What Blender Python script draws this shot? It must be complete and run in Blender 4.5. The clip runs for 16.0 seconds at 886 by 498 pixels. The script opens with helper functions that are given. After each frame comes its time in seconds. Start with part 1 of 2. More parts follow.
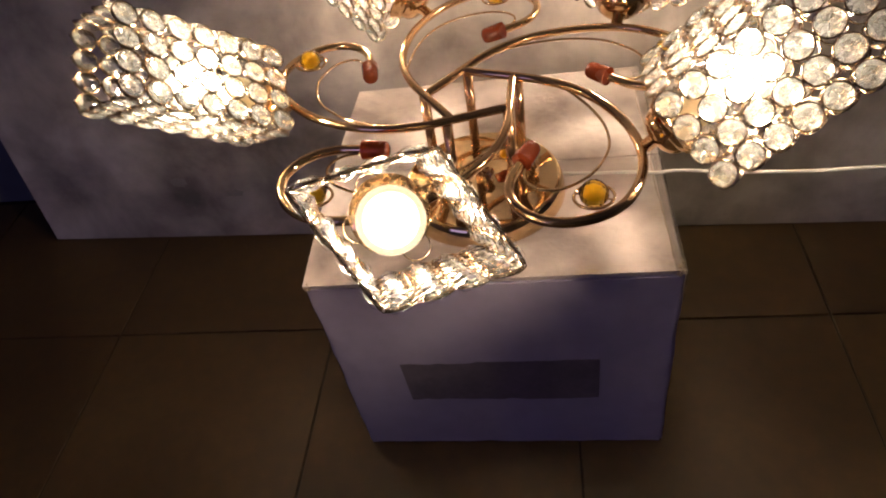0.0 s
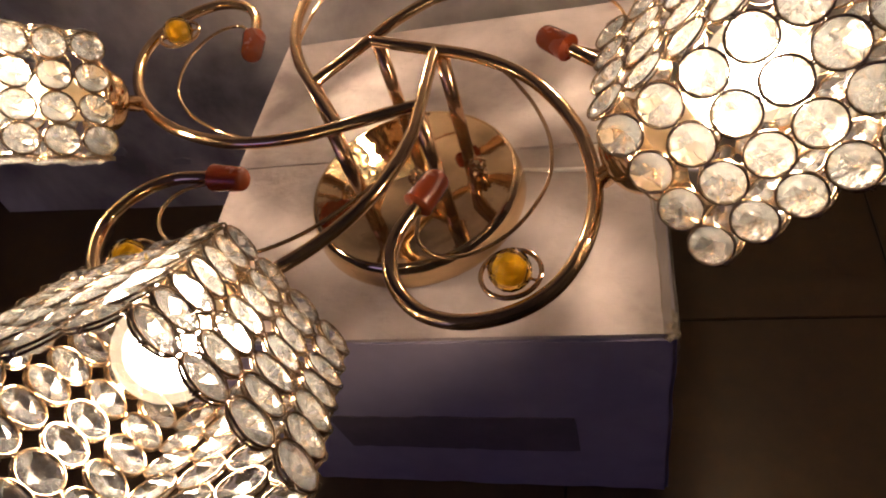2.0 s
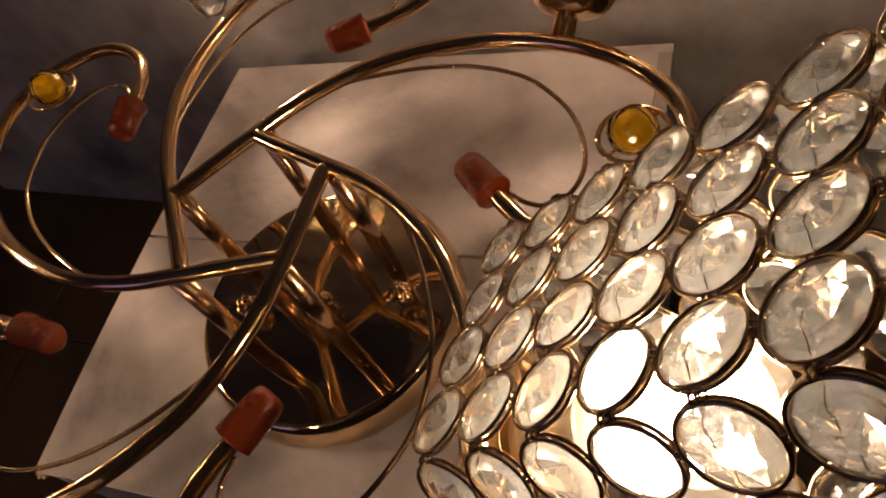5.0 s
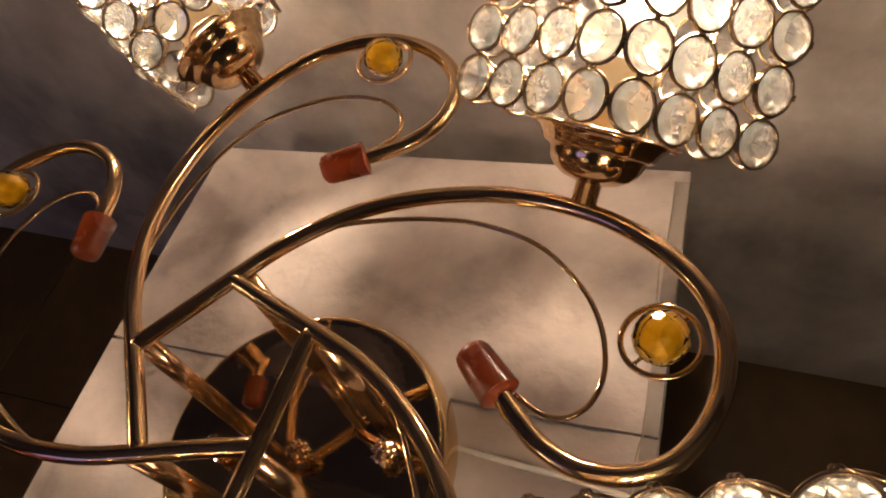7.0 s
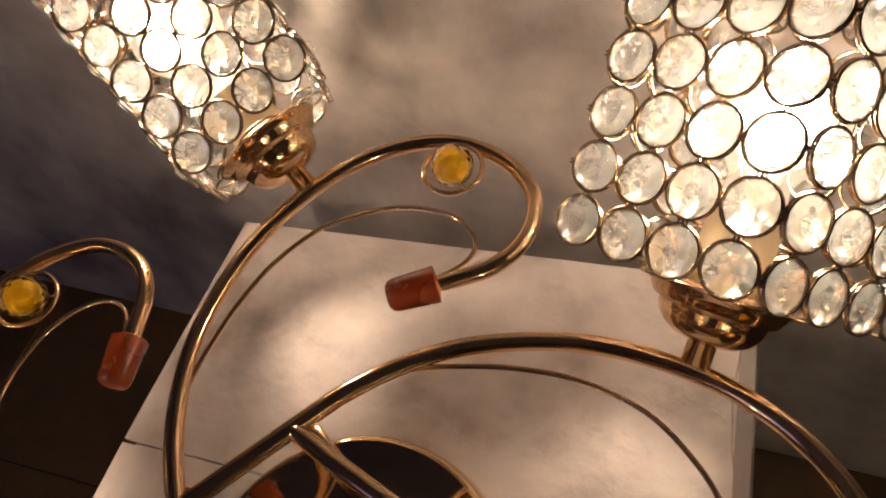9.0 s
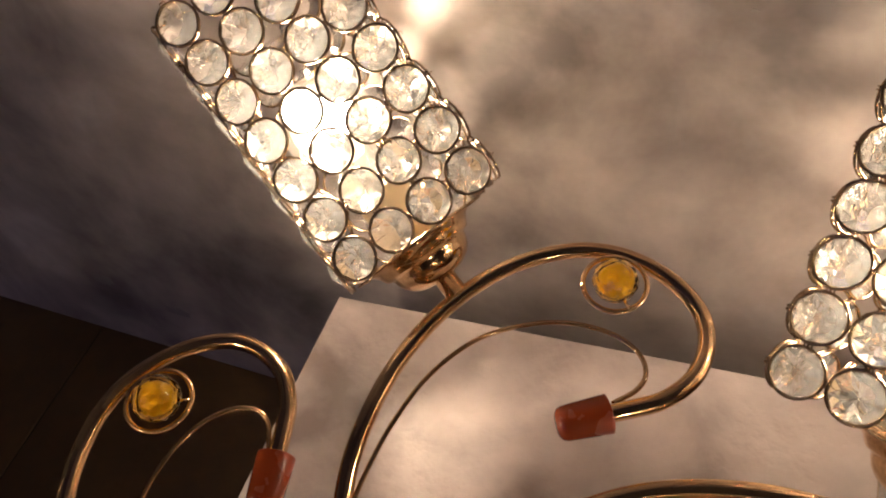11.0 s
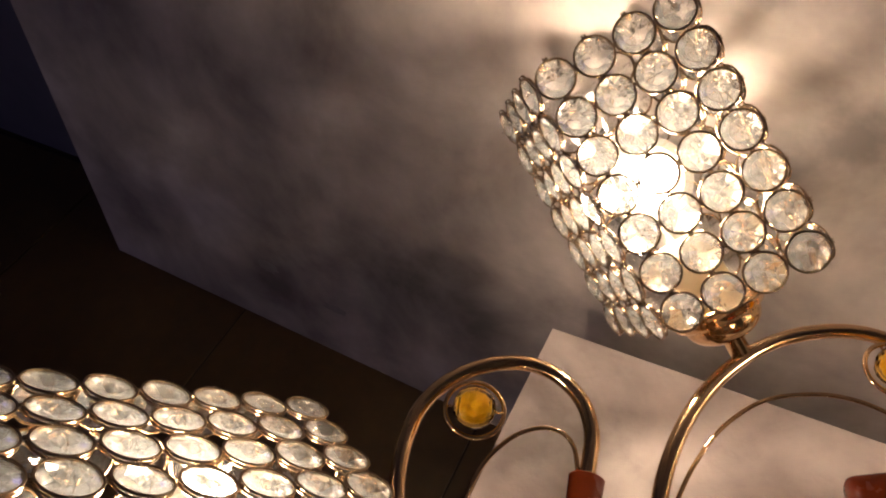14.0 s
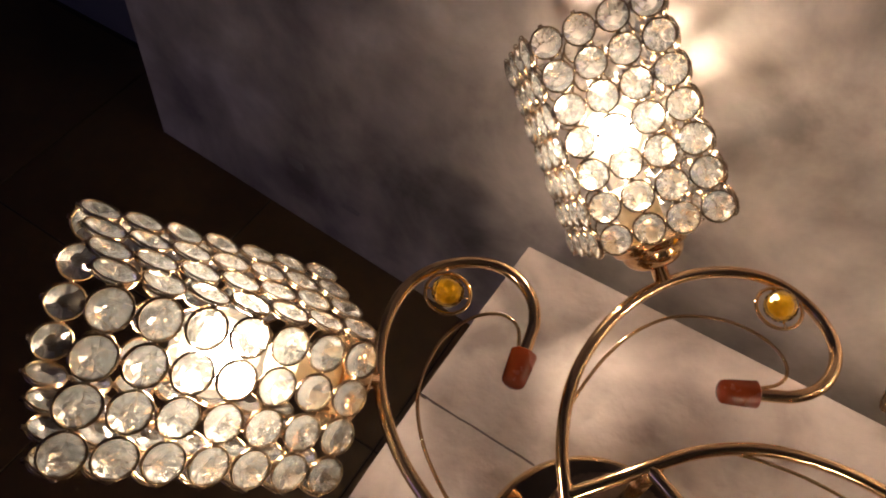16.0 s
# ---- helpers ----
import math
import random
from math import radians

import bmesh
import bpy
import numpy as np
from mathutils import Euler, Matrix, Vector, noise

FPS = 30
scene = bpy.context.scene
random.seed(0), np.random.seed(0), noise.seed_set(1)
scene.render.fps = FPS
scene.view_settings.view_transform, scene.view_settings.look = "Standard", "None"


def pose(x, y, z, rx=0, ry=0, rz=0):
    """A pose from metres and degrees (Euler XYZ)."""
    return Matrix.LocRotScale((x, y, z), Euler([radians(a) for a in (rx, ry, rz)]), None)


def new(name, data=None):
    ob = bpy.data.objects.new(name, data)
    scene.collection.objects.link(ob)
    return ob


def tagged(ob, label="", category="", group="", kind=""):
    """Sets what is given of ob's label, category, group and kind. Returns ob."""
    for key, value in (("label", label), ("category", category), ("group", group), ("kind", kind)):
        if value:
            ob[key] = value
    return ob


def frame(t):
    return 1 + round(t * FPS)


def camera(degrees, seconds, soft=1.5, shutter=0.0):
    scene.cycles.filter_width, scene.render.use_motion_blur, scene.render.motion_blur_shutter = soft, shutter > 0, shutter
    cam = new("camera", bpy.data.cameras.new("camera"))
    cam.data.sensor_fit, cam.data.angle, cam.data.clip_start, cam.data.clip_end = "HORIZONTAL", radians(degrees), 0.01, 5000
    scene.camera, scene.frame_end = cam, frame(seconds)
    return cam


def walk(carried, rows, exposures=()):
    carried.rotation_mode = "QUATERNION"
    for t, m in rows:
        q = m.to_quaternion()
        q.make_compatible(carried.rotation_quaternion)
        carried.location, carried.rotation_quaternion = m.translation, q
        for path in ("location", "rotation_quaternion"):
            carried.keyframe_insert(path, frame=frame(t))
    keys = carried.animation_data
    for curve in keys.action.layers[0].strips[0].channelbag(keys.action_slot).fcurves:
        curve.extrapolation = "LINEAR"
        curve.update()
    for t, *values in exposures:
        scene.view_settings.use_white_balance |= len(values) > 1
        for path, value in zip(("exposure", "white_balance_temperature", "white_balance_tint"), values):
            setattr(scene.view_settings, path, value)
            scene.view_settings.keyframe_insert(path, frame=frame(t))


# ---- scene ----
# ---- camera and walk ----
ROWS = [
    (0, pose(0.0624, -0.5833, 0.7629, 46.36, 7.54, 4.18)),
    (0.5, pose(0.0539, -0.5190, 0.7478, 44.05, 8.40, 3.20)),
    (1, pose(0.0869, -0.4587, 0.7193, 42.18, 9.97, 4.29)),
    (1.5, pose(0.1249, -0.4074, 0.7061, 40.26, 11.76, 5.66)),
    (2, pose(0.1529, -0.3636, 0.6913, 38.03, 12.63, 6.58)),
    (2.5, pose(0.1720, -0.3277, 0.6765, 36.40, 13.10, 6.75)),
    (3, pose(0.1875, -0.2979, 0.6689, 35.30, 14.28, 7.23)),
    (3.5, pose(0.2006, -0.2630, 0.6568, 34.38, 15.04, 8.37)),
    (4, pose(0.2133, -0.2197, 0.6473, 32.55, 15.90, 9.20)),
    (4.5, pose(0.2181, -0.1882, 0.6454, 31.93, 16.42, 10.86)),
    (5, pose(0.2154, -0.1656, 0.6513, 33.32, 15.36, 13.77)),
    (7.5, pose(0.1748, -0.0727, 0.6675, 35.13, 11.17, 15.86)),
    (8, pose(0.1590, -0.0606, 0.6719, 35.73, 10.23, 15.96)),
    (8.5, pose(0.1429, -0.0491, 0.6732, 35.96, 9.23, 15.73)),
    (9, pose(0.1210, -0.0346, 0.6778, 35.66, 8.84, 15.97)),
    (9.5, pose(0.0962, -0.0283, 0.6838, 36.25, 7.70, 16.01)),
    (12, pose(-0.0218, -0.0115, 0.7143, 38.42, 4.26, 19.79)),
    (12.5, pose(-0.0473, -0.0199, 0.7223, 38.97, 3.21, 21.04)),
    (13, pose(-0.0710, -0.0347, 0.7311, 39.27, 2.87, 22.02)),
    (13.5, pose(-0.0978, -0.0548, 0.7362, 39.21, 2.17, 23.29)),
    (14, pose(-0.1065, -0.0812, 0.7447, 39.65, 1.32, 25.63)),
    (14.5, pose(-0.1043, -0.1105, 0.7557, 39.76, 0.69, 27.74)),
    (15, pose(-0.0907, -0.1264, 0.7751, 39.18, 0.04, 28.75)),
    (15.5, pose(-0.0751, -0.1332, 0.7920, 37.48, -1.19, 31.40)),
    (16, pose(-0.0611, -0.1336, 0.8232, 33.30, -2.17, 32.56)),
]
EXPOSURES = [(0.0, 0.97, 6600, 12), (1.0, 1.01, 6700, 14), (2.0, 0.50, 6750, 17), (3.5, 0.24, 6800, 18), (4.2, -0.02, 7050, 19), (5.0, -0.40, 7350, 20), (5.6, -0.38, 7300, 20),
             (7.4, 0.27, 6800, 14), (9.5, 0.25, 6600, 13), (12.0, 0.17, 6600, 16), (16.0, 0.18, 6550, 15)]
cam = camera(63.73, 16.0, soft=2.0)
walk(cam, ROWS, EXPOSURES)

# ---- world and large lights ----
world = bpy.data.worlds.new("dusk")
scene.world = world
world.use_nodes = True
world.node_tree.nodes["Background"].inputs[0].default_value = (0.10, 0.13, 0.32, 1)
world.node_tree.nodes["Background"].inputs[1].default_value = 0.35

BULB_POWER = 300.0
WINDOW_WATTS = 2.8
lamp = bpy.data.lights.new("window_daylight", "AREA")
lamp.shape, lamp.size, lamp.size_y, lamp.energy, lamp.color = "RECTANGLE", 1.3, 1.1, WINDOW_WATTS, (0.40, 0.36, 1.0)
light = new("window_daylight", lamp)
light.matrix_world = pose(-1.75, -2.62, 1.45, 90, 0, -15)


# ---- materials ----
def nodes(name):
    m = bpy.data.materials.new(name)
    m.use_nodes = True
    n, l = m.node_tree.nodes, m.node_tree.links
    return m, n, l, n["Principled BSDF"]


def ramp(n, stops):
    r = n.new("ShaderNodeValToRGB")
    while len(r.color_ramp.elements) < len(stops):
        r.color_ramp.elements.new(0.5)
    for e, (p, c) in zip(r.color_ramp.elements, stops):
        e.position, e.color = p, (*c, 1)
    return r


def noisy(name, stops, scale, rough, bump=0.1, fine=8.0, metal=0.0, stretch=(1, 1, 1), coat=0.0, bump_scale=None, wisps=0.0, dents=0.0):
    """A surface with two scales of colour variation, mottled gloss and a fine relief."""
    m, n, l, p = nodes(name)
    co = n.new("ShaderNodeTexCoord")
    mp = n.new("ShaderNodeMapping")
    mp.inputs["Scale"].default_value = stretch
    l.new(co.outputs["Object"], mp.inputs[0])
    big, small = n.new("ShaderNodeTexNoise"), n.new("ShaderNodeTexNoise")
    big.inputs["Scale"].default_value, small.inputs["Scale"].default_value = scale, scale * fine
    big.inputs["Detail"].default_value, small.inputs["Detail"].default_value = 6, 8
    big.inputs["Distortion"].default_value = wisps
    for t in (big, small):
        l.new(mp.outputs[0], t.inputs["Vector"])
    mix = n.new("ShaderNodeMath")
    mix.operation = "MULTIPLY_ADD"
    mix.inputs[1].default_value = 0.35
    l.new(small.outputs[0], mix.inputs[0])
    sub = n.new("ShaderNodeMath")
    sub.operation = "MULTIPLY"
    sub.inputs[1].default_value = 0.65
    l.new(big.outputs[0], sub.inputs[0])
    l.new(sub.outputs[0], mix.inputs[2])
    r = ramp(n, stops)
    l.new(mix.outputs[0], r.inputs[0])
    l.new(r.outputs[0], p.inputs["Base Color"])
    p.inputs["Metallic"].default_value = metal
    p.inputs["Coat Weight"].default_value = coat
    rr = n.new("ShaderNodeMapRange")
    rr.inputs["To Min"].default_value, rr.inputs["To Max"].default_value = rough[0], rough[1]
    rr.inputs["From Min"].default_value, rr.inputs["From Max"].default_value = 0.3, 0.7
    l.new(mix.outputs[0], rr.inputs[0])
    l.new(rr.outputs[0], p.inputs["Roughness"])
    l.new(rr.outputs[0], p.inputs["Coat Roughness"])
    if bump:
        b = n.new("ShaderNodeBump")
        b.inputs["Strength"].default_value, b.inputs["Distance"].default_value = bump, 0.002
        l.new(small.outputs[0] if bump_scale is None else big.outputs[0], b.inputs["Height"])
        l.new(b.outputs[0], p.inputs["Normal"])
        if dents:
            cells, b2 = n.new("ShaderNodeTexVoronoi"), n.new("ShaderNodeBump")
            cells.feature = "SMOOTH_F1"
            cells.inputs["Scale"].default_value, cells.inputs["Smoothness"].default_value = scale * 1.6, 0.35
            b2.inputs["Strength"].default_value, b2.inputs["Distance"].default_value = dents, 0.006
            warp = n.new("ShaderNodeMixRGB")
            warp.inputs[0].default_value = 0.12
            l.new(mp.outputs[0], warp.inputs[1]), l.new(small.outputs["Color"], warp.inputs[2])
            l.new(warp.outputs[0], cells.inputs["Vector"])
            l.new(cells.outputs["Distance"], b2.inputs["Height"])
            l.new(b2.outputs[0], b.inputs["Normal"])
    return m


GOLD = noisy("polished_gold", [(0.3, (0.71, 0.470, 0.265)), (0.7, (0.79, 0.540, 0.31))], 18, (0.06, 0.10), 0.0, 10, metal=0.98)
BRUSHED = noisy("brushed_gold", [(0.3, (0.72, 0.45, 0.26)), (0.7, (0.81, 0.52, 0.31))], 40, (0.15, 0.24), 0.0, 8, metal=0.98, stretch=(1, 1, 0.1))
MIRROR = noisy("mirror_gold", [(0.3, (0.70, 0.50, 0.28)), (0.7, (0.78, 0.565, 0.325))], 18, (0.012, 0.03), 0.09, 1.6, metal=0.985)
WIRE = noisy("gold_wire", [(0.3, (0.31, 0.215, 0.13)), (0.7, (0.41, 0.29, 0.18))], 60, (0.16, 0.26), 0.0, 6, metal=1.0)
RUBBER = noisy("brick_red_rubber", [(0.3, (0.20, 0.031, 0.008)), (0.7, (0.25, 0.040, 0.011))], 25, (0.24, 0.30), 0.0, 3)
WALL = noisy("dark_plaster", [(0.32, (0.10, 0.10, 0.125)), (0.68, (0.16, 0.16, 0.185))], 3.2, (0.6, 0.8), 0.15, 9)
STAIN = noisy("dried_splash", [(0.3, (0.24, 0.225, 0.215)), (0.7, (0.33, 0.315, 0.30))], 60, (0.5, 0.7), 0.1, 5)
CORD = noisy("white_cord", [(0.3, (0.70, 0.68, 0.66)), (0.7, (0.80, 0.78, 0.76))], 80, (0.3, 0.45), 0.03, 6)
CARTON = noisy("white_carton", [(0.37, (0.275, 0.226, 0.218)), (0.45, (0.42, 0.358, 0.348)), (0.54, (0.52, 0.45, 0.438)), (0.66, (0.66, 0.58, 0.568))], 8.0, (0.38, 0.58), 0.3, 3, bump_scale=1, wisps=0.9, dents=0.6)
# the white carton's sides, with their bluish shade put into the colour
SHADED_CARTON = noisy("blue_shaded_carton", [(0.33, (0.38, 0.335, 0.44)), (0.67, (0.50, 0.445, 0.56))], 9, (0.45, 0.65), 0.2, 5)
CARTON_EDGE = noisy("torn_carton", [(0.3, (0.20, 0.14, 0.10)), (0.7, (0.46, 0.38, 0.31))], 60, (0.7, 0.9), 0.3, 4)
PRINT = noisy("brown_print", [(0.3, (0.15, 0.125, 0.14)), (0.7, (0.24, 0.20, 0.225))], 24, (0.5, 0.7), 0.05, 6)
TILE = noisy("brown_tile", [(0.32, (0.049, 0.0275, 0.0085)), (0.5, (0.071, 0.040, 0.0125)), (0.68, (0.106, 0.060, 0.019))], 5, (0.5, 0.7), 0.12, 9)
GROUT = noisy("dark_grout", [(0.3, (0.020, 0.013, 0.007)), (0.7, (0.036, 0.024, 0.013))], 60, (0.8, 0.95), 0.3, 4)
CEILING = noisy("ceiling_paint", [(0.3, (0.34, 0.33, 0.32)), (0.7, (0.42, 0.41, 0.40))], 3, (0.7, 0.9), 0.1, 9)
ROOM = noisy("room_paint", [(0.3, (0.20, 0.19, 0.18)), (0.7, (0.27, 0.26, 0.24))], 3, (0.6, 0.8), 0.1, 9)
HEART = noisy("yellow_bead_heart", [(0.3, (0.72, 0.48, 0.015)), (0.7, (0.85, 0.64, 0.05))], 120, (0.25, 0.4), 0.1, 4)
HOLDER = noisy("cream_plastic", [(0.3, (0.66, 0.57, 0.40)), (0.7, (0.74, 0.65, 0.47))], 40, (0.35, 0.5), 0.05, 6)


def crystal_material():
    """Cut glass: mostly clear refraction, with some straight passage so that the lamp's light gets out, and a milky scatter."""
    m, n, l, p = nodes("cut_crystal")
    n.remove(p)
    out = n["Material Output"]
    glass, clear, milk = n.new("ShaderNodeBsdfGlass"), n.new("ShaderNodeBsdfTransparent"), n.new("ShaderNodeBsdfTranslucent")
    glass.inputs["IOR"].default_value, glass.inputs["Roughness"].default_value = 1.58, 0.0
    glass.inputs["Color"].default_value = (1, 1, 1, 1)
    milk.inputs["Color"].default_value = (0.88, 0.95, 1.0, 1)
    a, b = n.new("ShaderNodeMixShader"), n.new("ShaderNodeMixShader")
    a.inputs[0].default_value, b.inputs[0].default_value = 0.06, 0.035
    l.new(glass.outputs[0], a.inputs[1]), l.new(clear.outputs[0], a.inputs[2])
    l.new(a.outputs[0], b.inputs[1]), l.new(milk.outputs[0], b.inputs[2])
    l.new(b.outputs[0], out.inputs[0])
    return m


def amber_material():
    m, n, l, p = nodes("amber_glass")
    noise_ = n.new("ShaderNodeTexNoise")
    noise_.inputs["Scale"].default_value = 90
    r = ramp(n, [(0.35, (1.0, 0.64, 0.17)), (0.65, (1.0, 0.76, 0.28))])
    l.new(noise_.outputs[0], r.inputs[0]), l.new(r.outputs[0], p.inputs["Base Color"])
    p.inputs["Roughness"].default_value, p.inputs["Transmission Weight"].default_value, p.inputs["IOR"].default_value = 0.01, 1.0, 1.5
    return m


def globe_material(name, glow, cover):
    """Thin frosted globe: most of the light goes straight through, the rest makes the frost glow."""
    m, n, l, p = nodes(name)
    out = n["Material Output"]
    p.inputs["Base Color"].default_value, p.inputs["Roughness"].default_value = (0.015, 0.014, 0.012, 1), 0.35
    p.inputs["Specular IOR Level"].default_value = 0.06
    p.inputs["Emission Color"].default_value, p.inputs["Emission Strength"].default_value = (1.0, 0.78, 0.52, 1), glow
    clear, mix = n.new("ShaderNodeBsdfTransparent"), n.new("ShaderNodeMixShader")
    mix.inputs[0].default_value = cover
    l.new(clear.outputs[0], mix.inputs[1]), l.new(p.outputs[0], mix.inputs[2]), l.new(mix.outputs[0], out.inputs[0])
    m.cycles.emission_sampling = "NONE"
    return m


def core_material():
    m, n, l, p = nodes("glowing_core")
    p.inputs["Base Color"].default_value = (0.9, 0.88, 0.84, 1)
    p.inputs["Emission Color"].default_value = (1.0, 0.79, 0.54, 1)
    p.inputs["Emission Strength"].default_value = BULB_POWER
    return m


def board_material():
    """Painted board: the lamp's soft dapple put into the colour at two scales, a satin sheen and a faint grain."""
    m, n, l, p = nodes("light_dappled_board")
    co = n.new("ShaderNodeTexCoord")
    layers = []
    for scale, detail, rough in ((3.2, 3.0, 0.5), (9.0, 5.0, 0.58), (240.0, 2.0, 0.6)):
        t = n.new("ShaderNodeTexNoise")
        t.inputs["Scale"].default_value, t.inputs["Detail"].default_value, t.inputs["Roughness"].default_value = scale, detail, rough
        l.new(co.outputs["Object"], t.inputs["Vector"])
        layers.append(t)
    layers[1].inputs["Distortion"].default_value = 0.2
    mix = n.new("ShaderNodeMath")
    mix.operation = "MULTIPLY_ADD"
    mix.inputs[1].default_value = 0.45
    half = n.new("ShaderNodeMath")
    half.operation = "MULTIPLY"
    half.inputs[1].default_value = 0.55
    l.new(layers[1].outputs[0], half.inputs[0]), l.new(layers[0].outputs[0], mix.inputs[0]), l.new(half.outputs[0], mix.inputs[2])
    # grey to white clouds imitate light and shade cast through the crystals
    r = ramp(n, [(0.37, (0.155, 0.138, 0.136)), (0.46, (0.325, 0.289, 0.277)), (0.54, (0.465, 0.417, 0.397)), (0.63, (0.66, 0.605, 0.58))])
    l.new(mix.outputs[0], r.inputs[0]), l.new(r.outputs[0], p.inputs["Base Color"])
    p.inputs["Roughness"].default_value = 0.44
    bump = n.new("ShaderNodeBump")
    bump.inputs["Strength"].default_value, bump.inputs["Distance"].default_value = 0.08, 0.001
    l.new(layers[2].outputs[0], bump.inputs["Height"]), l.new(bump.outputs[0], p.inputs["Normal"])
    return m


def tape_material():
    m, n, l, p = nodes("clear_tape")
    out = n["Material Output"]
    noise_, bump = n.new("ShaderNodeTexNoise"), n.new("ShaderNodeBump")
    noise_.inputs["Scale"].default_value, bump.inputs["Strength"].default_value, bump.inputs["Distance"].default_value = 85, 1.0, 0.005
    p.inputs["Roughness"].default_value, p.inputs["Base Color"].default_value = 0.12, (0.7, 0.66, 0.6, 1)
    l.new(noise_.outputs[0], bump.inputs["Height"]), l.new(bump.outputs[0], p.inputs["Normal"])
    clear, mix = n.new("ShaderNodeBsdfTransparent"), n.new("ShaderNodeMixShader")
    mix.inputs[0].default_value = 0.16
    l.new(clear.outputs[0], mix.inputs[1]), l.new(p.outputs[0], mix.inputs[2]), l.new(mix.outputs[0], out.inputs[0])
    return m


GLOBE, GLOW_SHELL = globe_material("frosted_globe", 1.9, 0.14), globe_material("shell_glow", 8.0, 0.14)
CRYSTAL, AMBER, CORE, TAPE, PANEL = crystal_material(), amber_material(), core_material(), tape_material(), board_material()


# ---- shape helpers ----
def mesh_of(name, verts, faces, material, smooth=True):
    me = bpy.data.meshes.new(name)
    me.from_pydata([tuple(v) for v in verts], [], faces)
    me.materials.append(material)
    me.polygons.foreach_set("use_smooth", [smooth] * len(me.polygons))
    me.update()
    return me


def bm_mesh(name, bm, material, smooth=False):
    me = bpy.data.meshes.new(name)
    bmesh.ops.recalc_face_normals(bm, faces=bm.faces)
    bm.to_mesh(me)
    bm.free()
    me.materials.append(material)
    me.polygons.foreach_set("use_smooth", [smooth] * len(me.polygons))
    return me


def part(name, me, parent, m=None, label=""):
    ob = new(name, me)
    ob.parent = parent
    if m is not None:
        ob.matrix_basis = m
    return tagged(ob, label)


def spline(points, steps):
    """A smooth curve through the points (Catmull-Rom)."""
    p = [Vector(q) for q in points]
    p = [2 * p[0] - p[1]] + p + [2 * p[-1] - p[-2]]
    out = []
    for a, b, c, d in zip(p, p[1:], p[2:], p[3:]):
        for i in range(steps):
            t = i / steps
            out.append(0.5 * (2 * b + (c - a) * t + (2 * a - 5 * b + 4 * c - d) * t * t + (3 * b - a - 3 * c + d) * t ** 3))
    return out + [p[-2]]


def tube(points, radius, sides=14, closed=False, verts=None, faces=None):
    """Verts and faces of a round bar along the points; radius is a number or one for each point."""
    verts, faces = ([], []) if verts is None else (verts, faces)
    n, start = len(points), len(verts)
    radii = radius if isinstance(radius, (list, tuple)) else [radius] * n
    side = None
    for i, q in enumerate(points):
        ahead = (points[(i + 1) % n] - points[i - 1]) if closed else (points[min(i + 1, n - 1)] - points[max(i - 1, 0)])
        ahead.normalize()
        if side is None:
            side = ahead.orthogonal().normalized()
        side = (side - ahead * side.dot(ahead)).normalized()
        other = ahead.cross(side)
        for k in range(sides):
            a = 2 * math.pi * k / sides
            verts.append(q + (side * math.cos(a) + other * math.sin(a)) * radii[i])
    for i in range(n if closed else n - 1):
        j = (i + 1) % n
        for k in range(sides):
            k2 = (k + 1) % sides
            faces.append((start + i * sides + k, start + i * sides + k2, start + j * sides + k2, start + j * sides + k))
    if not closed:
        faces.append(tuple(start + k for k in reversed(range(sides))))
        faces.append(tuple(start + (n - 1) * sides + k for k in range(sides)))
    return verts, faces


def lathe(profile, sides=32):
    """Verts and faces of the profile (radius, height) turned round z."""
    verts, faces = [], []
    for r, z in profile:
        for k in range(sides):
            a = 2 * math.pi * k / sides
            verts.append((r * math.cos(a), r * math.sin(a), z))
    for i in range(len(profile) - 1):
        for k in range(sides):
            k2 = (k + 1) % sides
            faces.append((i * sides + k, i * sides + k2, (i + 1) * sides + k2, (i + 1) * sides + k))
    faces.append(tuple(reversed(range(sides))))
    faces.append(tuple((len(profile) - 1) * sides + k for k in range(sides)))
    return verts, faces


def block(lo, hi, bevel=0.0, segments=2):
    bm = bmesh.new()
    bmesh.ops.create_cube(bm, size=1)
    for v in bm.verts:
        v.co = [l + (c + 0.5) * (h - l) for l, h, c in zip(lo, hi, v.co)]
    if bevel:
        bmesh.ops.bevel(bm, geom=bm.edges[:], offset=bevel, segments=segments, affect="EDGES")
    return bm


def along(axis, e0, origin):
    """The pose with z along axis and x along e0."""
    z = Vector(axis).normalized()
    x = (Vector(e0) - z * z.dot(Vector(e0))).normalized()
    y = z.cross(x)
    return Matrix(((x.x, y.x, z.x, origin[0]), (x.y, y.y, z.y, origin[1]), (x.z, y.z, z.z, origin[2]), (0, 0, 0, 1)))


# ---- the room ----
def slab(name, lo, hi, material, label, category, m=None, bevel=0.0):
    ob = new(name, bm_mesh(name, block(lo, hi, bevel), material))
    if m is not None:
        ob.matrix_world = m
    return tagged(ob, label, category, kind="structure")


floor = slab("floor", (-3.0, -2.9, -0.06), (2.6, 1.0, -0.003), GROUT, "dark grout bed under brown floor tiles", "floor")
slab("wall_north", (-3.0, 0.40, 0.0), (2.6, 0.62, 2.6), WALL, "grey plaster wall in the dark behind the board", "wall")
slab("wall_west", (-3.15, -2.9, 0.0), (-3.0, 0.62, 2.6), ROOM, "plain painted side wall in the dark", "wall")
slab("wall_east", (2.55, -2.9, 0.0), (2.7, 0.62, 2.6), ROOM, "plain painted side wall in the dark", "wall")
slab("ceiling", (-3.15, -3.0, 2.6), (2.7, 1.0, 2.75), CEILING, "plain painted ceiling", "ceiling")
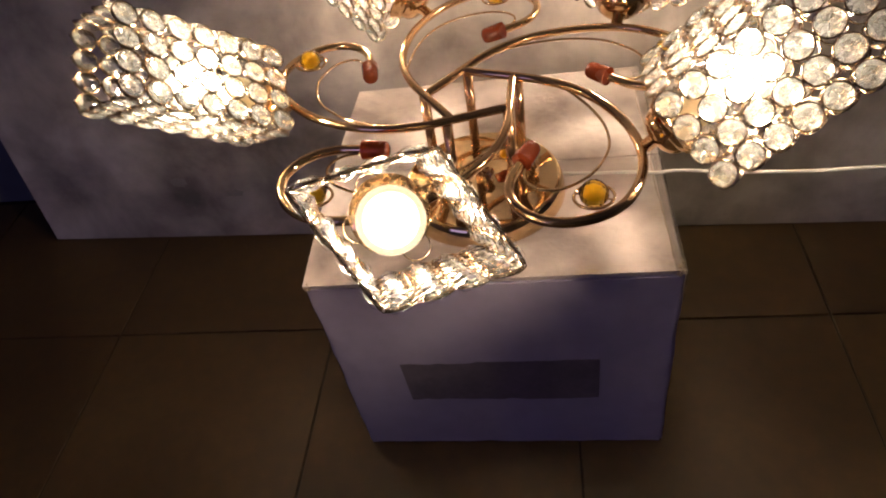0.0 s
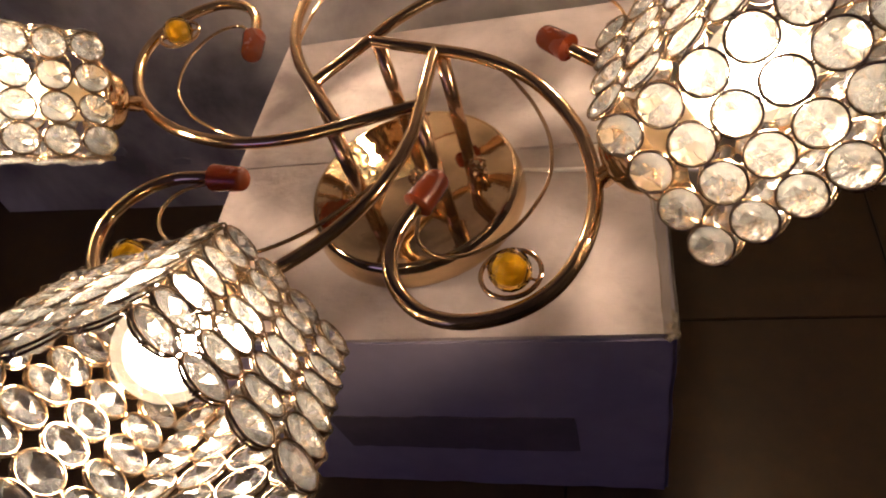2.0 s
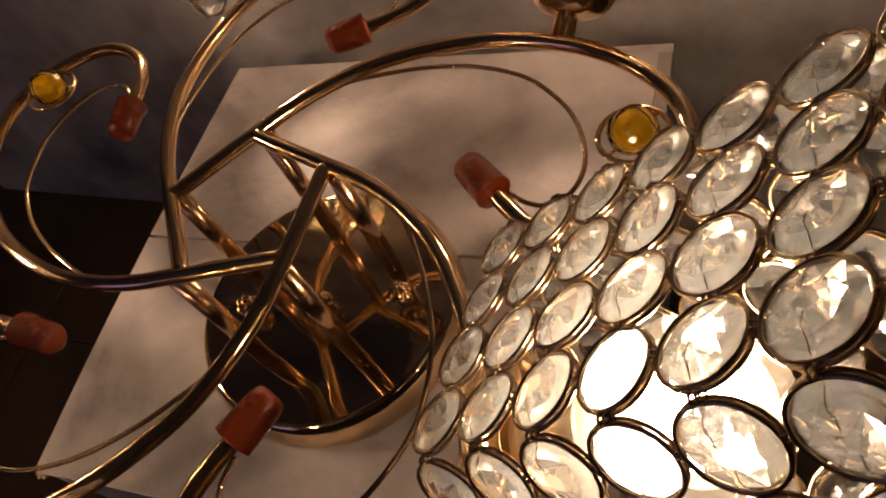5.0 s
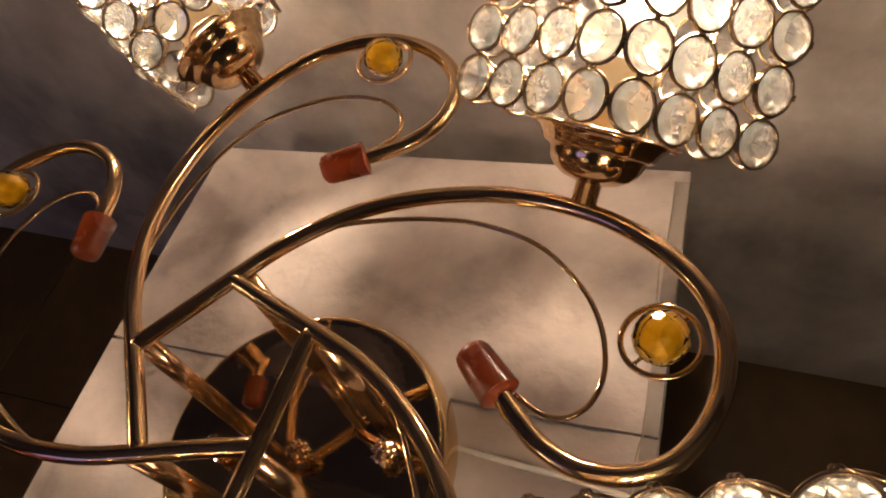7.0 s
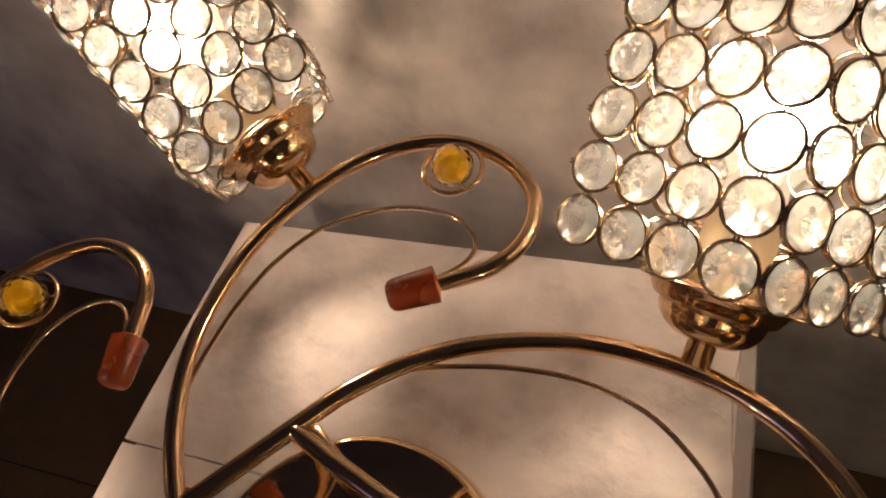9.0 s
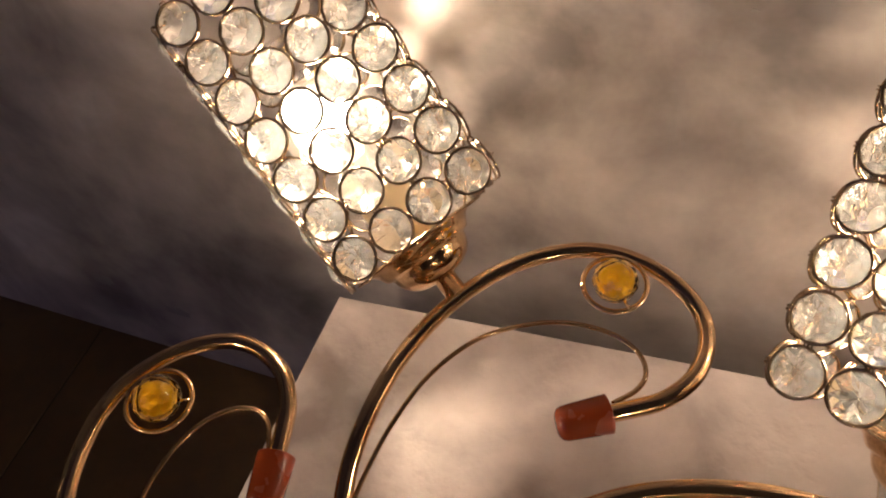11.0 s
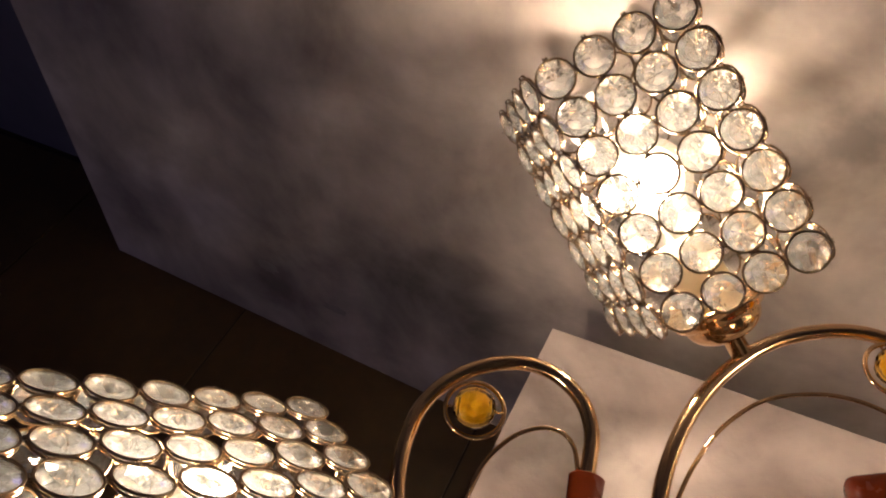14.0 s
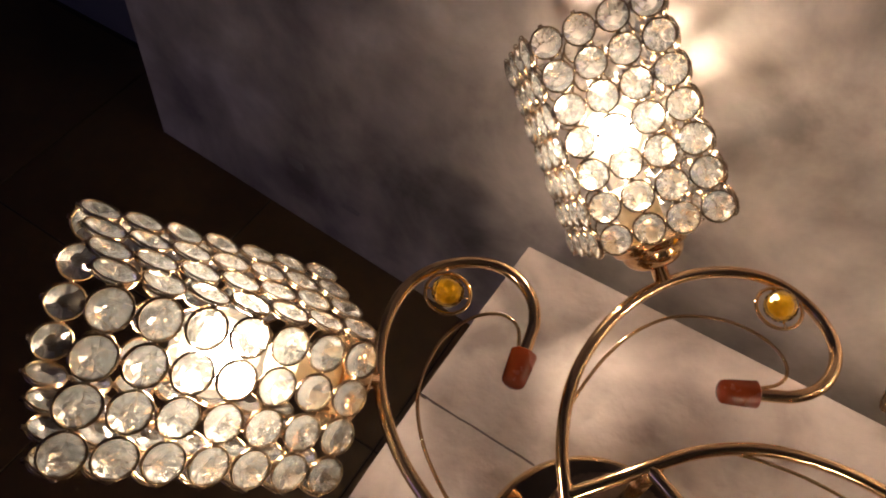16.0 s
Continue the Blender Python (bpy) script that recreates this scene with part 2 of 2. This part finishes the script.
for lo, hi in (((-3.0, -2.9, 0), (-2.4, -2.75, 2.6)), ((-1.1, -2.9, 0), (2.55, -2.75, 2.6)), ((-2.4, -2.9, 0), (-1.1, -2.75, 0.9)), ((-2.4, -2.9, 2.0), (-1.1, -2.75, 2.6))):
    slab("wall_south", lo, hi, ROOM, "plain painted wall round a window opening", "wall")


# ---- the leaning board ----
def leaning_board():
    """A large white board with the lamp's dapple in its colour; its foot stands on the floor and its top leans on the
    wall.
    """
    root = tagged(new("leaning_board"), "large white board with dappled light in its colour, leaning against the wall", "board")
    root.matrix_world = Matrix.Translation((0, 0.2495, 0)) @ pose(0, 0, 0, 0, 0, -2.2) @ pose(0, 0, 0, -5.2, 0, 0)
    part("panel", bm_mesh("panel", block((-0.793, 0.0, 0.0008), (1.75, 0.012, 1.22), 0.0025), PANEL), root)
    blot = random.Random(12)
    for x, z, rx, rz in ((-0.518, 0.112, 0.014, 0.010), (-0.428, 0.088, 0.017, 0.007), (0.0557, 0.4998, 0.0022, 0.0008)):
        ring = [(x + rx * math.cos(q) * f, z + rz * math.sin(q) * f) for q, f in ((2 * math.pi * i / 18, blot.uniform(0.72, 1.15)) for i in range(18))]
        bm = bmesh.new()
        near, far = ([bm.verts.new((u, y, v)) for u, v in ring] for y in (-0.0004, 0.0004))
        bm.faces.new(near), bm.faces.new(far[::-1])
        for i in range(18):
            bm.faces.new((near[i], near[i - 1], far[i - 1], far[i]))
        part("stain", bm_mesh("stain", bm, STAIN), root, None, "small dried grey-brown splash")
    return root


leaning_board()

# ---- the carton ----
BX0, BX1, BY0, BY1, BH = -0.1705, 0.1855, -0.1265, 0.2215, 0.285


def carton():
    root = tagged(new("cardboard_box"), "white cardboard box with taped edges standing on the floor", "box")
    root.location = (0.0085, 0.048, 0)
    inv = Matrix.Translation((-0.0085, -0.048, 0))
    bm = block((BX0, BY0, 0), (BX1, BY1, BH - 0.004))
    bmesh.ops.subdivide_edges(bm, edges=bm.edges[:], cuts=15, use_grid_fill=True)
    bmesh.ops.bevel(bm, geom=[e for e in bm.edges if len(e.link_faces) == 2 and e.calc_face_angle() > 1], offset=0.003, segments=2, affect="EDGES")
    for v in bm.verts:
        # the board is worn along its edges and the left foot is pushed in
        rim = min(v.co.z, v.co.x - BX0, BX1 - v.co.x, v.co.y - BY0, BY1 - v.co.y) if v.co.z < BH - 0.02 else 0.05
        edge = sorted((abs(v.co.x - BX0), abs(BX1 - v.co.x), abs(v.co.y - BY0), abs(BY1 - v.co.y), abs(v.co.z)))[1]
        if rim < 0.04 and edge < 0.05:
            k = (0.05 - edge) / 0.05
            q = v.co * 38
            v.co += Vector((noise.noise(q), noise.noise(q + Vector((7, 3, 1))), 0)) * 0.0022 * k
            if v.co.z < 0.012:
                v.co.z += 0.0025 * k * max(0.0, noise.noise(q + Vector((2, 9, 4))))
        v.co.x += 0.009 * max(0.0, 1 - v.co.z / 0.28) * max(0.0, -v.co.x / 0.17)
    body = bm_mesh("body", bm, SHADED_CARTON)
    part("body", body, root, inv)
    # the top flaps meet in a dark ragged slit; the rear one has slipped a little askew
    ragged = random.Random(9)
    slit = [BX0 - 0.0045 + (BX1 - BX0 + 0.0045) * i / 24 for i in range(25)]
    front = [(x, 0.0478 - 0.004 * max(0, x) + ragged.gauss(0, 0.0005) - 0.0012 * math.exp(-((x - 0.11) / 0.03) ** 2)) for x in slit]
    rear = [(x, 0.0493 + 0.0035 * max(0, x) + ragged.gauss(0, 0.0004) - 0.0006 * x / 0.17) for x in slit]
    for edge in ([(BX0 - 0.0045, -0.02), (BX0 - 0.003, -0.08), (BX0 - 0.001, BY0 - 0.001), (BX1 - 0.003, BY0 + 0.001)] + front[::-1], rear + [(BX1 + 0.0005, BY1 + 0.0095), (BX0, BY1), (BX0 - 0.003, 0.13)]):
        bm = bmesh.new()
        low, high = ([bm.verts.new((x, y, z)) for x, y in edge] for z in (BH - 0.0039, BH))
        bm.faces.new(high), bm.faces.new(low[::-1])
        for i in range(len(edge)):
            j = (i + 1) % len(edge)
            bm.faces.new((low[i], low[j], high[j], high[i]))
        bmesh.ops.recalc_face_normals(bm, faces=bm.faces)
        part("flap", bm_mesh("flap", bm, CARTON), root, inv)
    # chewed corners and a crease beside the tape
    for x, y, r in ((BX1 - 0.004, BY0 + 0.005, 0.0068), (BX1 - 0.002, BY0 + 0.015, 0.0045), (BX0 + 0.003, BY0 + 0.002, 0.0055)):
        bm = bmesh.new()
        bmesh.ops.create_icosphere(bm, subdivisions=3, radius=r)
        for v in bm.verts:
            v.co = v.co * (1 + 0.55 * noise.noise(v.co * 420 + Vector((x * 900, y * 700, 0)))) * Vector((0.75, 1.0, 0.55))
        part("torn_corner", bm_mesh("torn_corner", bm, CARTON_EDGE), root, inv @ Matrix.Translation((x, y, BH - 0.003)), "torn brown cardboard corner")
    line = [Vector((0.1765 + ragged.gauss(0, 0.0005) + 0.0012 * math.sin(i * 0.5), -0.11 + 0.0115 * i, BH + 0.0001)) for i in range(29)]
    part("crease", mesh_of("crease", *tube(line, 0.0005, 5), CARTON_EDGE), root, inv, "dark crease under the tape")
    upper = [(-0.098 + 0.21 * i / 20, 0.159 + ragged.gauss(0, 0.0007) - 0.002 * math.exp(-((i - 4) / 3) ** 2)) for i in range(21)]
    lower = [(0.112 - 0.21 * i / 20 + (0.004 if i == 20 else 0), 0.092 + ragged.gauss(0, 0.0009) + 0.0025 * math.exp(-((i - 15) / 3) ** 2)) for i in range(21)]
    bm = bmesh.new()
    near, far = ([bm.verts.new((x, y, z)) for x, z in upper + lower] for y in (BY0 - 0.0010, BY0 - 0.0002))
    bm.faces.new(near), bm.faces.new(far[::-1])
    for i in range(len(near)):
        bm.faces.new((near[i], near[i - 1], far[i - 1], far[i]))
    part("printed_panel", bm_mesh("printed_panel", bm, PRINT), root, inv, "faded brown printed panel")
    part("tape", bm_mesh("tape", block((0.1770, BY0, BH + 0.0001), (BX1 + 0.0015, BY1, BH + 0.0006)), TAPE), root, inv, "crinkled clear packing tape")
    part("tape", bm_mesh("tape", block((BX1 + 0.0002, BY0, BH - 0.04), (BX1 + 0.0014, BY1, BH + 0.0005)), TAPE), root, inv, "crinkled clear packing tape")
    return root


carton()

# ---- the lamp ----
ARM_Z = 0.1205                     # height of the arms' centre line over the carton's top
STEM_R, STEM_TURN = 0.1784, 107.9
S = 0.95
ARM_LINE = [(-17, -45), (-32, -21.5), (-48.5, 3.5), (-63, 27), (-73.5, 53), (-79, 80), (-78.5, 110), (-73, 138), (-62, 165), (-47, 188), (-28, 206),
            (-6, 218), (14, 221.5), (34, 217.5), (52, 207.5), (64.5, 193), (68.5, 176), (65, 159), (54.5, 145.5), (42, 137.6), (30, 131.4)]
SCROLL_LINE = [(-70.5, 44), (-71.5, 60), (-70.5, 77), (-67, 101), (-58, 129), (-41, 154), (-18, 169), (3, 175), (24, 173.5), (38, 166), (43.5, 156), (41, 147), (32, 138)]
# for each arm: turn of the shade from the arm's radius, its rise, its twist, its skew
SHADES = [(40.77, 33.19, 32.65, -19.42), (41.29, 37.59, 22.51, 17.96), (40.22, 40.21, -57.50, -20.48), (37.7, 36.1, -1.32, -21.2), (41.44, 38.79, 39.91, 19.28)]
BEAD_SHIFT = [(0.0027, 0.0010, 0.0028), (-0.0012, 0.0002, 0.0), (0.0024, -0.0001, 0.0), (0, 0, 0), (0.0019, 0.0021, 0.0022)]
BULB_AT = [0.103, 0.097, 0.090, 0.070, 0.101]     # each bulb sits more or less deep in its holder
LEAN = [(0, 0, 0), (0, 0, 0), (0, 0, 0), (-0.0048, 0.0, 0.001), (0, 0, 0)]     # how far each cup sits beside its place on the arm
HOOK = [(-0.0024, 0.0003, -0.0030), (-0.0014, -0.0017, 0.0), (0.0004, -0.0062, 0.0022), (-0.0013, -0.0070, 0.0), (0.0011, -0.0008, -0.0018)]     # how far each curled end strays
SEAT = [(0, 0, 0), (0, 0, 0), (0, 0, 0), (0.0024, -0.0014, -0.0069), (0, 0, 0)]     # how far each shade is pushed off its cup
CLOSE = [1.0, 1.0, 1.0, 0.91, 1.0]     # how tightly the rows of each shade are drawn together
PITCH, ROW, HALF, RISE = 0.02142, 0.02192, 0.0432, 0.0387

chandelier = tagged(new("chandelier"), "five-armed gold chandelier with crystal shades, lit, standing on a white box", "chandelier")
chandelier.location = (0, 0, BH + 0.0003)


def flat(points, z=ARM_Z):
    return [Vector((x * S / 1000, y * S / 1000, z)) for x, y in points]


# the outer sweep rises a little over the hub
arm_line = [Vector((q.x, q.y, 0)) * (1.002 if q.xy.length > 0.13 and i < 17 else 1.0) + Vector((0, 0, ARM_Z + 0.0010 * math.sin(math.pi * min(1, i / 20)) ** 2))
            for i, q in enumerate(flat(ARM_LINE, 0))]
scroll_line = flat(SCROLL_LINE, ARM_Z - 0.001)


def strayed(line, first, drift):
    """The line with its end led astray by the drift, growing from the point numbered first."""
    out = []
    for i, q in enumerate(line):
        u = max(0.0, (i - first) / (len(line) - 1 - first))
        out.append(q + Vector(drift) * u * u * (3 - 2 * u))
    return out


post_me = mesh_of("post", *lathe([(0.0050, 0.018), (0.0050, ARM_Z - 0.004)], 20), BRUSHED)
cap_dir = Vector((-24, -12.8, 0)).normalized()
cap_me = mesh_of("end_cap", *lathe([(0.0045, -0.001), (0.0084, -0.0002), (0.0088, 0.0), (0.0089, 0.0003), (0.0088, 0.0010), (0.0085, 0.008), (0.0081, 0.0160), (0.0078, 0.0200), (0.0070, 0.0222), (0.0050, 0.0236), (0.0015, 0.0240)], 24), RUBBER)
ring_pts = [Vector((math.cos(a) * 0.0152, math.sin(a) * 0.0152, 0.0012 * math.sin(a))) for a in (2 * math.pi * i / 40 for i in range(40))]
bead_ring_me = mesh_of("bead_ring", *tube(ring_pts, 0.0013, 8, True), GOLD)


def bead_mesh():
    """A clear amber ball cut in facets round a yellow heart."""
    bm = bmesh.new()
    bmesh.ops.create_uvsphere(bm, u_segments=12, v_segments=8, radius=0.0112)
    shell = len(bm.faces)
    bmesh.ops.create_icosphere(bm, subdivisions=2, radius=0.0062)
    bm.faces.ensure_lookup_table()
    for f in bm.faces[shell:]:
        f.material_index = 1
    bmesh.ops.rotate(bm, verts=bm.verts[:], cent=(0, 0, 0), matrix=Matrix.Rotation(math.pi / 2, 3, "X"))
    me = bm_mesh("bead", bm, AMBER)
    me.materials.append(HEART)
    return me


bead_me = bead_mesh()
pin_v, pin_f = [], []
for y0, y1 in ((-0.0152, -0.0094), (0.0094, 0.0152)):
    tube([Vector((0, y0, 0)), Vector((0, y1, 0))], 0.0008, 6, False, pin_v, pin_f)
pin_me = mesh_of("bead_pin", pin_v, pin_f, GOLD)
cup_me = mesh_of("cup", *lathe([(0.0058, -0.003), (0.0058, 0.0062), (0.0084, 0.0066), (0.0128, 0.0078), (0.0170, 0.0104), (0.0198, 0.0138), (0.0212, 0.0172), (0.0216, 0.0190), (0.0222, 0.0198),
                                (0.0240, 0.0203), (0.0250, 0.0212), (0.0262, 0.0236), (0.0280, 0.0262), (0.0300, 0.0274), (0.0304, 0.0284), (0.0297, 0.0294), (0.014, 0.0294)], 40), GOLD)
ribs = [(0.0142 + (0.0005 if i % 2 else 0.0), 0.0352 + 0.00062 * i) for i in range(41)]
holder_me = mesh_of("lamp_holder", *lathe([(0.0125, 0.0292), (0.0125, 0.034)] + ribs + [(0.0132, 0.061), (0.0132, 0.066)], 28), HOLDER)
BULB_S, BULB_R = 0.0895, 0.0242
prof = [(0.0118, 0.0520), (0.0118, 0.0655), (0.0146, 0.0700)] + [(BULB_R * math.sin(a), BULB_S - BULB_R * math.cos(a)) for a in (math.radians(q) for q in range(48, 179, 10))]
bulb_me = mesh_of("bulb", *lathe(prof, 28), GLOBE)
CORE_R, CORE_H = 0.0158, 0.0125
core_me = mesh_of("glowing_core", *lathe([(CORE_R * math.sin(a), BULB_S - CORE_H * math.cos(a)) for a in (math.radians(q) for q in range(4, 179, 12))], 20), CORE)

# added emissive shell that grades the glow between core and globe rim
GLOW_R = 0.0196
glow_shell_me = mesh_of("glow_shell", *lathe([(0.006, 0.0672), (0.009, 0.0735)] + [(GLOW_R * math.sin(a), BULB_S - GLOW_R * math.cos(a)) for a in (math.radians(q) for q in range(34, 179, 12))], 24), GLOW_SHELL)


def crystal_mesh():
    """A round cut stone: a small table, broad crown wedges, a girdle, and pavilion wedges that meet in a point."""
    n, verts = 10, []
    for r, z, turn in ((0.0024, 0.0033, 0), (0.0094, 0.0005, 0), (0.0094, -0.0005, 0), (0.0051, -0.0030, 0.5)):
        for k in range(n):
            a = 2 * math.pi * (k + turn) / n
            verts.append((r * math.cos(a), r * math.sin(a), z))
    verts.append((0, 0, -0.0050))
    faces = [tuple(range(n))]
    for k in range(n):
        j = (k + 1) % n
        faces += [(k, n + k, n + j, j), (n + k, 2 * n + k, 2 * n + j, n + j), (2 * n + k, 3 * n + k, 2 * n + j), (2 * n + j, 3 * n + k, 3 * n + j), (3 * n + k, 4 * n, 3 * n + j)]
    bm = bmesh.new()
    vs = [bm.verts.new(v) for v in verts]
    for f in faces:
        bm.faces.new([vs[i] for i in f])
    return bm_mesh("crystal", bm, CRYSTAL)


crystal_me = crystal_mesh()
ring_v, ring_f = [], []
for reach, z in ((0.0098, -0.0009), (0.0100, 0.0008)):     # the wire goes round twice
    tube([Vector((math.cos(a) * reach, math.sin(a) * reach, z)) for a in (2 * math.pi * i / 24 for i in range(24))], 0.00062, 6, True, ring_v, ring_f)
for side in (-1, 1):
    tube([Vector((0.0003 * math.sin(i * 1.9) * side, side * (0.0098 - 0.00125 * i), min(0.0039, 0.0014 * i))) for i in range(7)], 0.00014, 5, False, ring_v, ring_f)
for q in (0.0, math.pi / 2):
    at_ = Vector((math.cos(q), math.sin(q), 0)) * 0.0107
    for z in (-0.0009, 0.0009):
        coil = [at_ + Vector((math.cos(q), math.sin(q), 0)) * math.cos(a) * 0.0013 + Vector((-math.sin(q), math.cos(q), 0)) * (z * 0.8 + 0.0004 * math.sin(a)) + Vector((0, 0, 1)) * math.sin(a) * 0.0013
                for a in (2 * math.pi * i / 8 for i in range(8))]
        tube(coil, 0.0004, 4, True, ring_v, ring_f)
ring_me = mesh_of("ring", ring_v, ring_f, WIRE)
floor_ring_me = mesh_of("floor_ring", *tube([Vector((math.cos(a), math.sin(a), 0)) * 0.0112 for a in (2 * math.pi * i / 24 for i in range(24))], 0.00055, 6, True), WIRE)
plate = part("base_plate", mesh_of("base_plate", *lathe([(0.0852, 0.0), (0.0855, 0.003), (0.0832, 0.014), (0.0812, 0.0188), (0.0788, 0.0206), (0.0775, 0.0204), (0.060, 0.0208), (0.040, 0.0213), (0.020, 0.0216), (0.001, 0.0217)], 72), MIRROR), chandelier)
def knob_mesh():
    """A screw knob: a short stem and a ball set with small round studs."""
    bm = bmesh.new()
    lv, lf = lathe([(0.0058, 0), (0.0058, 0.0025), (0.0030, 0.0032), (0.0030, 0.0065), (0.0050, 0.0085), (0.0056, 0.0118), (0.0046, 0.0152), (0.0020, 0.0168)], 16)
    vs = [bm.verts.new(v) for v in lv]
    for f in lf:
        bm.faces.new([vs[i] for i in f])
    for count, height, reach in ((8, 0.0092, 0.0050), (9, 0.0122, 0.0056), (6, 0.0150, 0.0042), (1, 0.0172, 0.0)):
        for i in range(count):
            q = 2 * math.pi * (i + 0.5 * (count % 2)) / count
            bmesh.ops.create_icosphere(bm, subdivisions=1, radius=0.0016, matrix=Matrix.Translation((reach * math.cos(q), reach * math.sin(q), height)))
    return bm_mesh("screw_knob", bm, GOLD)


knob_me = knob_mesh()
for x, y in ((0.053, 0.003), (-0.042, -0.014), (0.007, -0.007)):
    part("screw_knob", knob_me, plate, Matrix.Translation((x, y, 0.0205)))

cord_line = [(0.074, 0.0225, 0.0018), (0.114, 0.0195, 0.0017), (0.152, 0.0175, 0.0017), (0.180, 0.0135, 0.0022), (0.200, 0.004, 0.0105), (0.250, -0.020, 0.0235), (0.310, -0.048, 0.0425), (0.370, -0.060, 0.052),
             (0.460, -0.070, 0.044), (0.600, -0.090, -0.045), (0.720, -0.110, -0.185), (0.800, -0.130, -0.262), (0.900, -0.160, -0.2833), (1.200, -0.250, -0.2833)]
part("power_cord", mesh_of("power_cord", *tube(spline(cord_line, 6), 0.0017, 8), CORD), chandelier, None, "thin white power cord")

rng = random.Random(4)
for k in range(5):
    spin = Matrix.Rotation(math.radians(-72 * k), 4, "Z")
    arm = part("arm", mesh_of("arm", *tube(spline(strayed(arm_line, 13, HOOK[k]), 6), 0.0041, 16), GOLD), chandelier, spin)
    part("scroll_wire", mesh_of("scroll_wire", *tube(spline(strayed(scroll_line, 8, HOOK[k]), 6), 0.0012, 8), GOLD), arm)
    end = flat([(31.4, 132.1)])[0] + Vector(HOOK[k])
    part("end_cap", cap_me, arm, along(cap_dir, (0, 0, 1), end), "brick-red rubber end cap")
    mid = Vector((0.0162, 0.1885, ARM_Z + 0.002))
    mid += spin.inverted().to_3x3() @ Vector(BEAD_SHIFT[k])
    bead_ring = part("bead_ring", bead_ring_me, arm, Matrix.Translation(mid))
    part("bead", bead_me, arm, Matrix.Translation(mid + Vector((0, 0, 0.0028))) @ Matrix.Rotation(0.6, 4, "Z"), "clear amber glass bead with a yellow heart")
    part("bead_pin", pin_me, arm, Matrix.Translation(mid) @ Matrix.Rotation(0.6, 4, "Z"))
    part("post", post_me, chandelier, spin @ Matrix.Translation((-0.0215, -0.0425, 0)))

    turn, rise, twist, skew = (math.radians(q) for q in SHADES[k])
    ang = math.radians(STEM_TURN - 72 * k)
    foot = Vector((STEM_R * math.cos(ang), STEM_R * math.sin(ang), 0.1277))
    az = ang + turn
    axis = Vector((math.cos(rise) * math.cos(az), math.cos(rise) * math.sin(az), math.sin(rise)))
    h = -Vector((0, 0, 1)).cross(axis).normalized()
    w = axis.cross(-h)
    foot += Vector(LEAN[k]) - h * 0.0016 - w * 0.0044

    def way(q):
        return h * math.cos(q) + w * math.sin(q)

    e0, e1 = way(twist), way(twist + math.pi / 2 + skew)
    m_axis = along(axis, e0, foot)
    part("cup", cup_me, chandelier, m_axis)
    holder = part("lamp_holder", holder_me, chandelier, m_axis, "cream plastic lamp holder")
    bulb = part("bulb", bulb_me, chandelier, Matrix.Translation(h * SEAT[k][0] + w * SEAT[k][1]) @ m_axis @ Matrix.Translation((0, 0, BULB_AT[k] - BULB_S)), "glowing frosted warm white bulb")
    part("glow_shell", glow_shell_me, bulb, None, "added glowing shell round the core")
    part("glowing_core", core_me, bulb, None, "blinding warm core")
    base = foot - Vector(LEAN[k]) + h * SEAT[k][0] + w * SEAT[k][1] + axis * (RISE + SEAT[k][2])
    # the shade hangs on a wire hub that is clamped on the cup; its rings and stones follow
    hub = [base - axis * 0.0098 + (h * math.cos(q) + w * math.sin(q)) * 0.0160 for q in (2 * math.pi * i / 24 for i in range(24))]
    verts, faces = tube(hub, 0.0009, 7, True)
    shade = part("shade", mesh_of("shade", verts, faces, WIRE), chandelier, None, "square crystal shade of wired glass discs")
    for side in (e0, e1, -e0, -e1):
        part("floor_ring", floor_ring_me, shade, along(axis, e0, base - axis * 0.0104 + side * 0.0272))
    for u, n in ((e0, e1), (e1, -e0), (-e0, -e1), (-e1, e0)):
        out = u.cross(axis).normalized()
        if out.dot(n) < 0:
            out = -out
        for c in range(4):
            for r in range(7):
                at = base + n * HALF + u * (c - 1.5) * PITCH + axis * r * ROW * CLOSE[k]
                m = along(out, axis, at) @ Euler((rng.gauss(0, 0.03), rng.gauss(0, 0.03), 0)).to_matrix().to_4x4()
                part("ring", ring_me, shade, m)
                part("crystal", crystal_me, shade, m @ Matrix.Rotation(rng.uniform(0, 6.28), 4, "Z"))

# ---- floor tiles ----
TILE_W, GAP = 0.334, 0.0028
tile_me = bm_mesh("tile", block((GAP / 2, GAP / 2, -0.003), (TILE_W - GAP / 2, TILE_W - GAP / 2, 0.0), 0.0006, 1), TILE)
for i in range(-8, 8):
    for j in range(-9, 2):
        x, y = 0.0915 + i * TILE_W, 0.058 + j * TILE_W
        if -3.0 < x < 2.3 and -2.8 < y and y < 0.2:
            part("tile", tile_me, floor, Matrix.Translation((x, y, 0)))
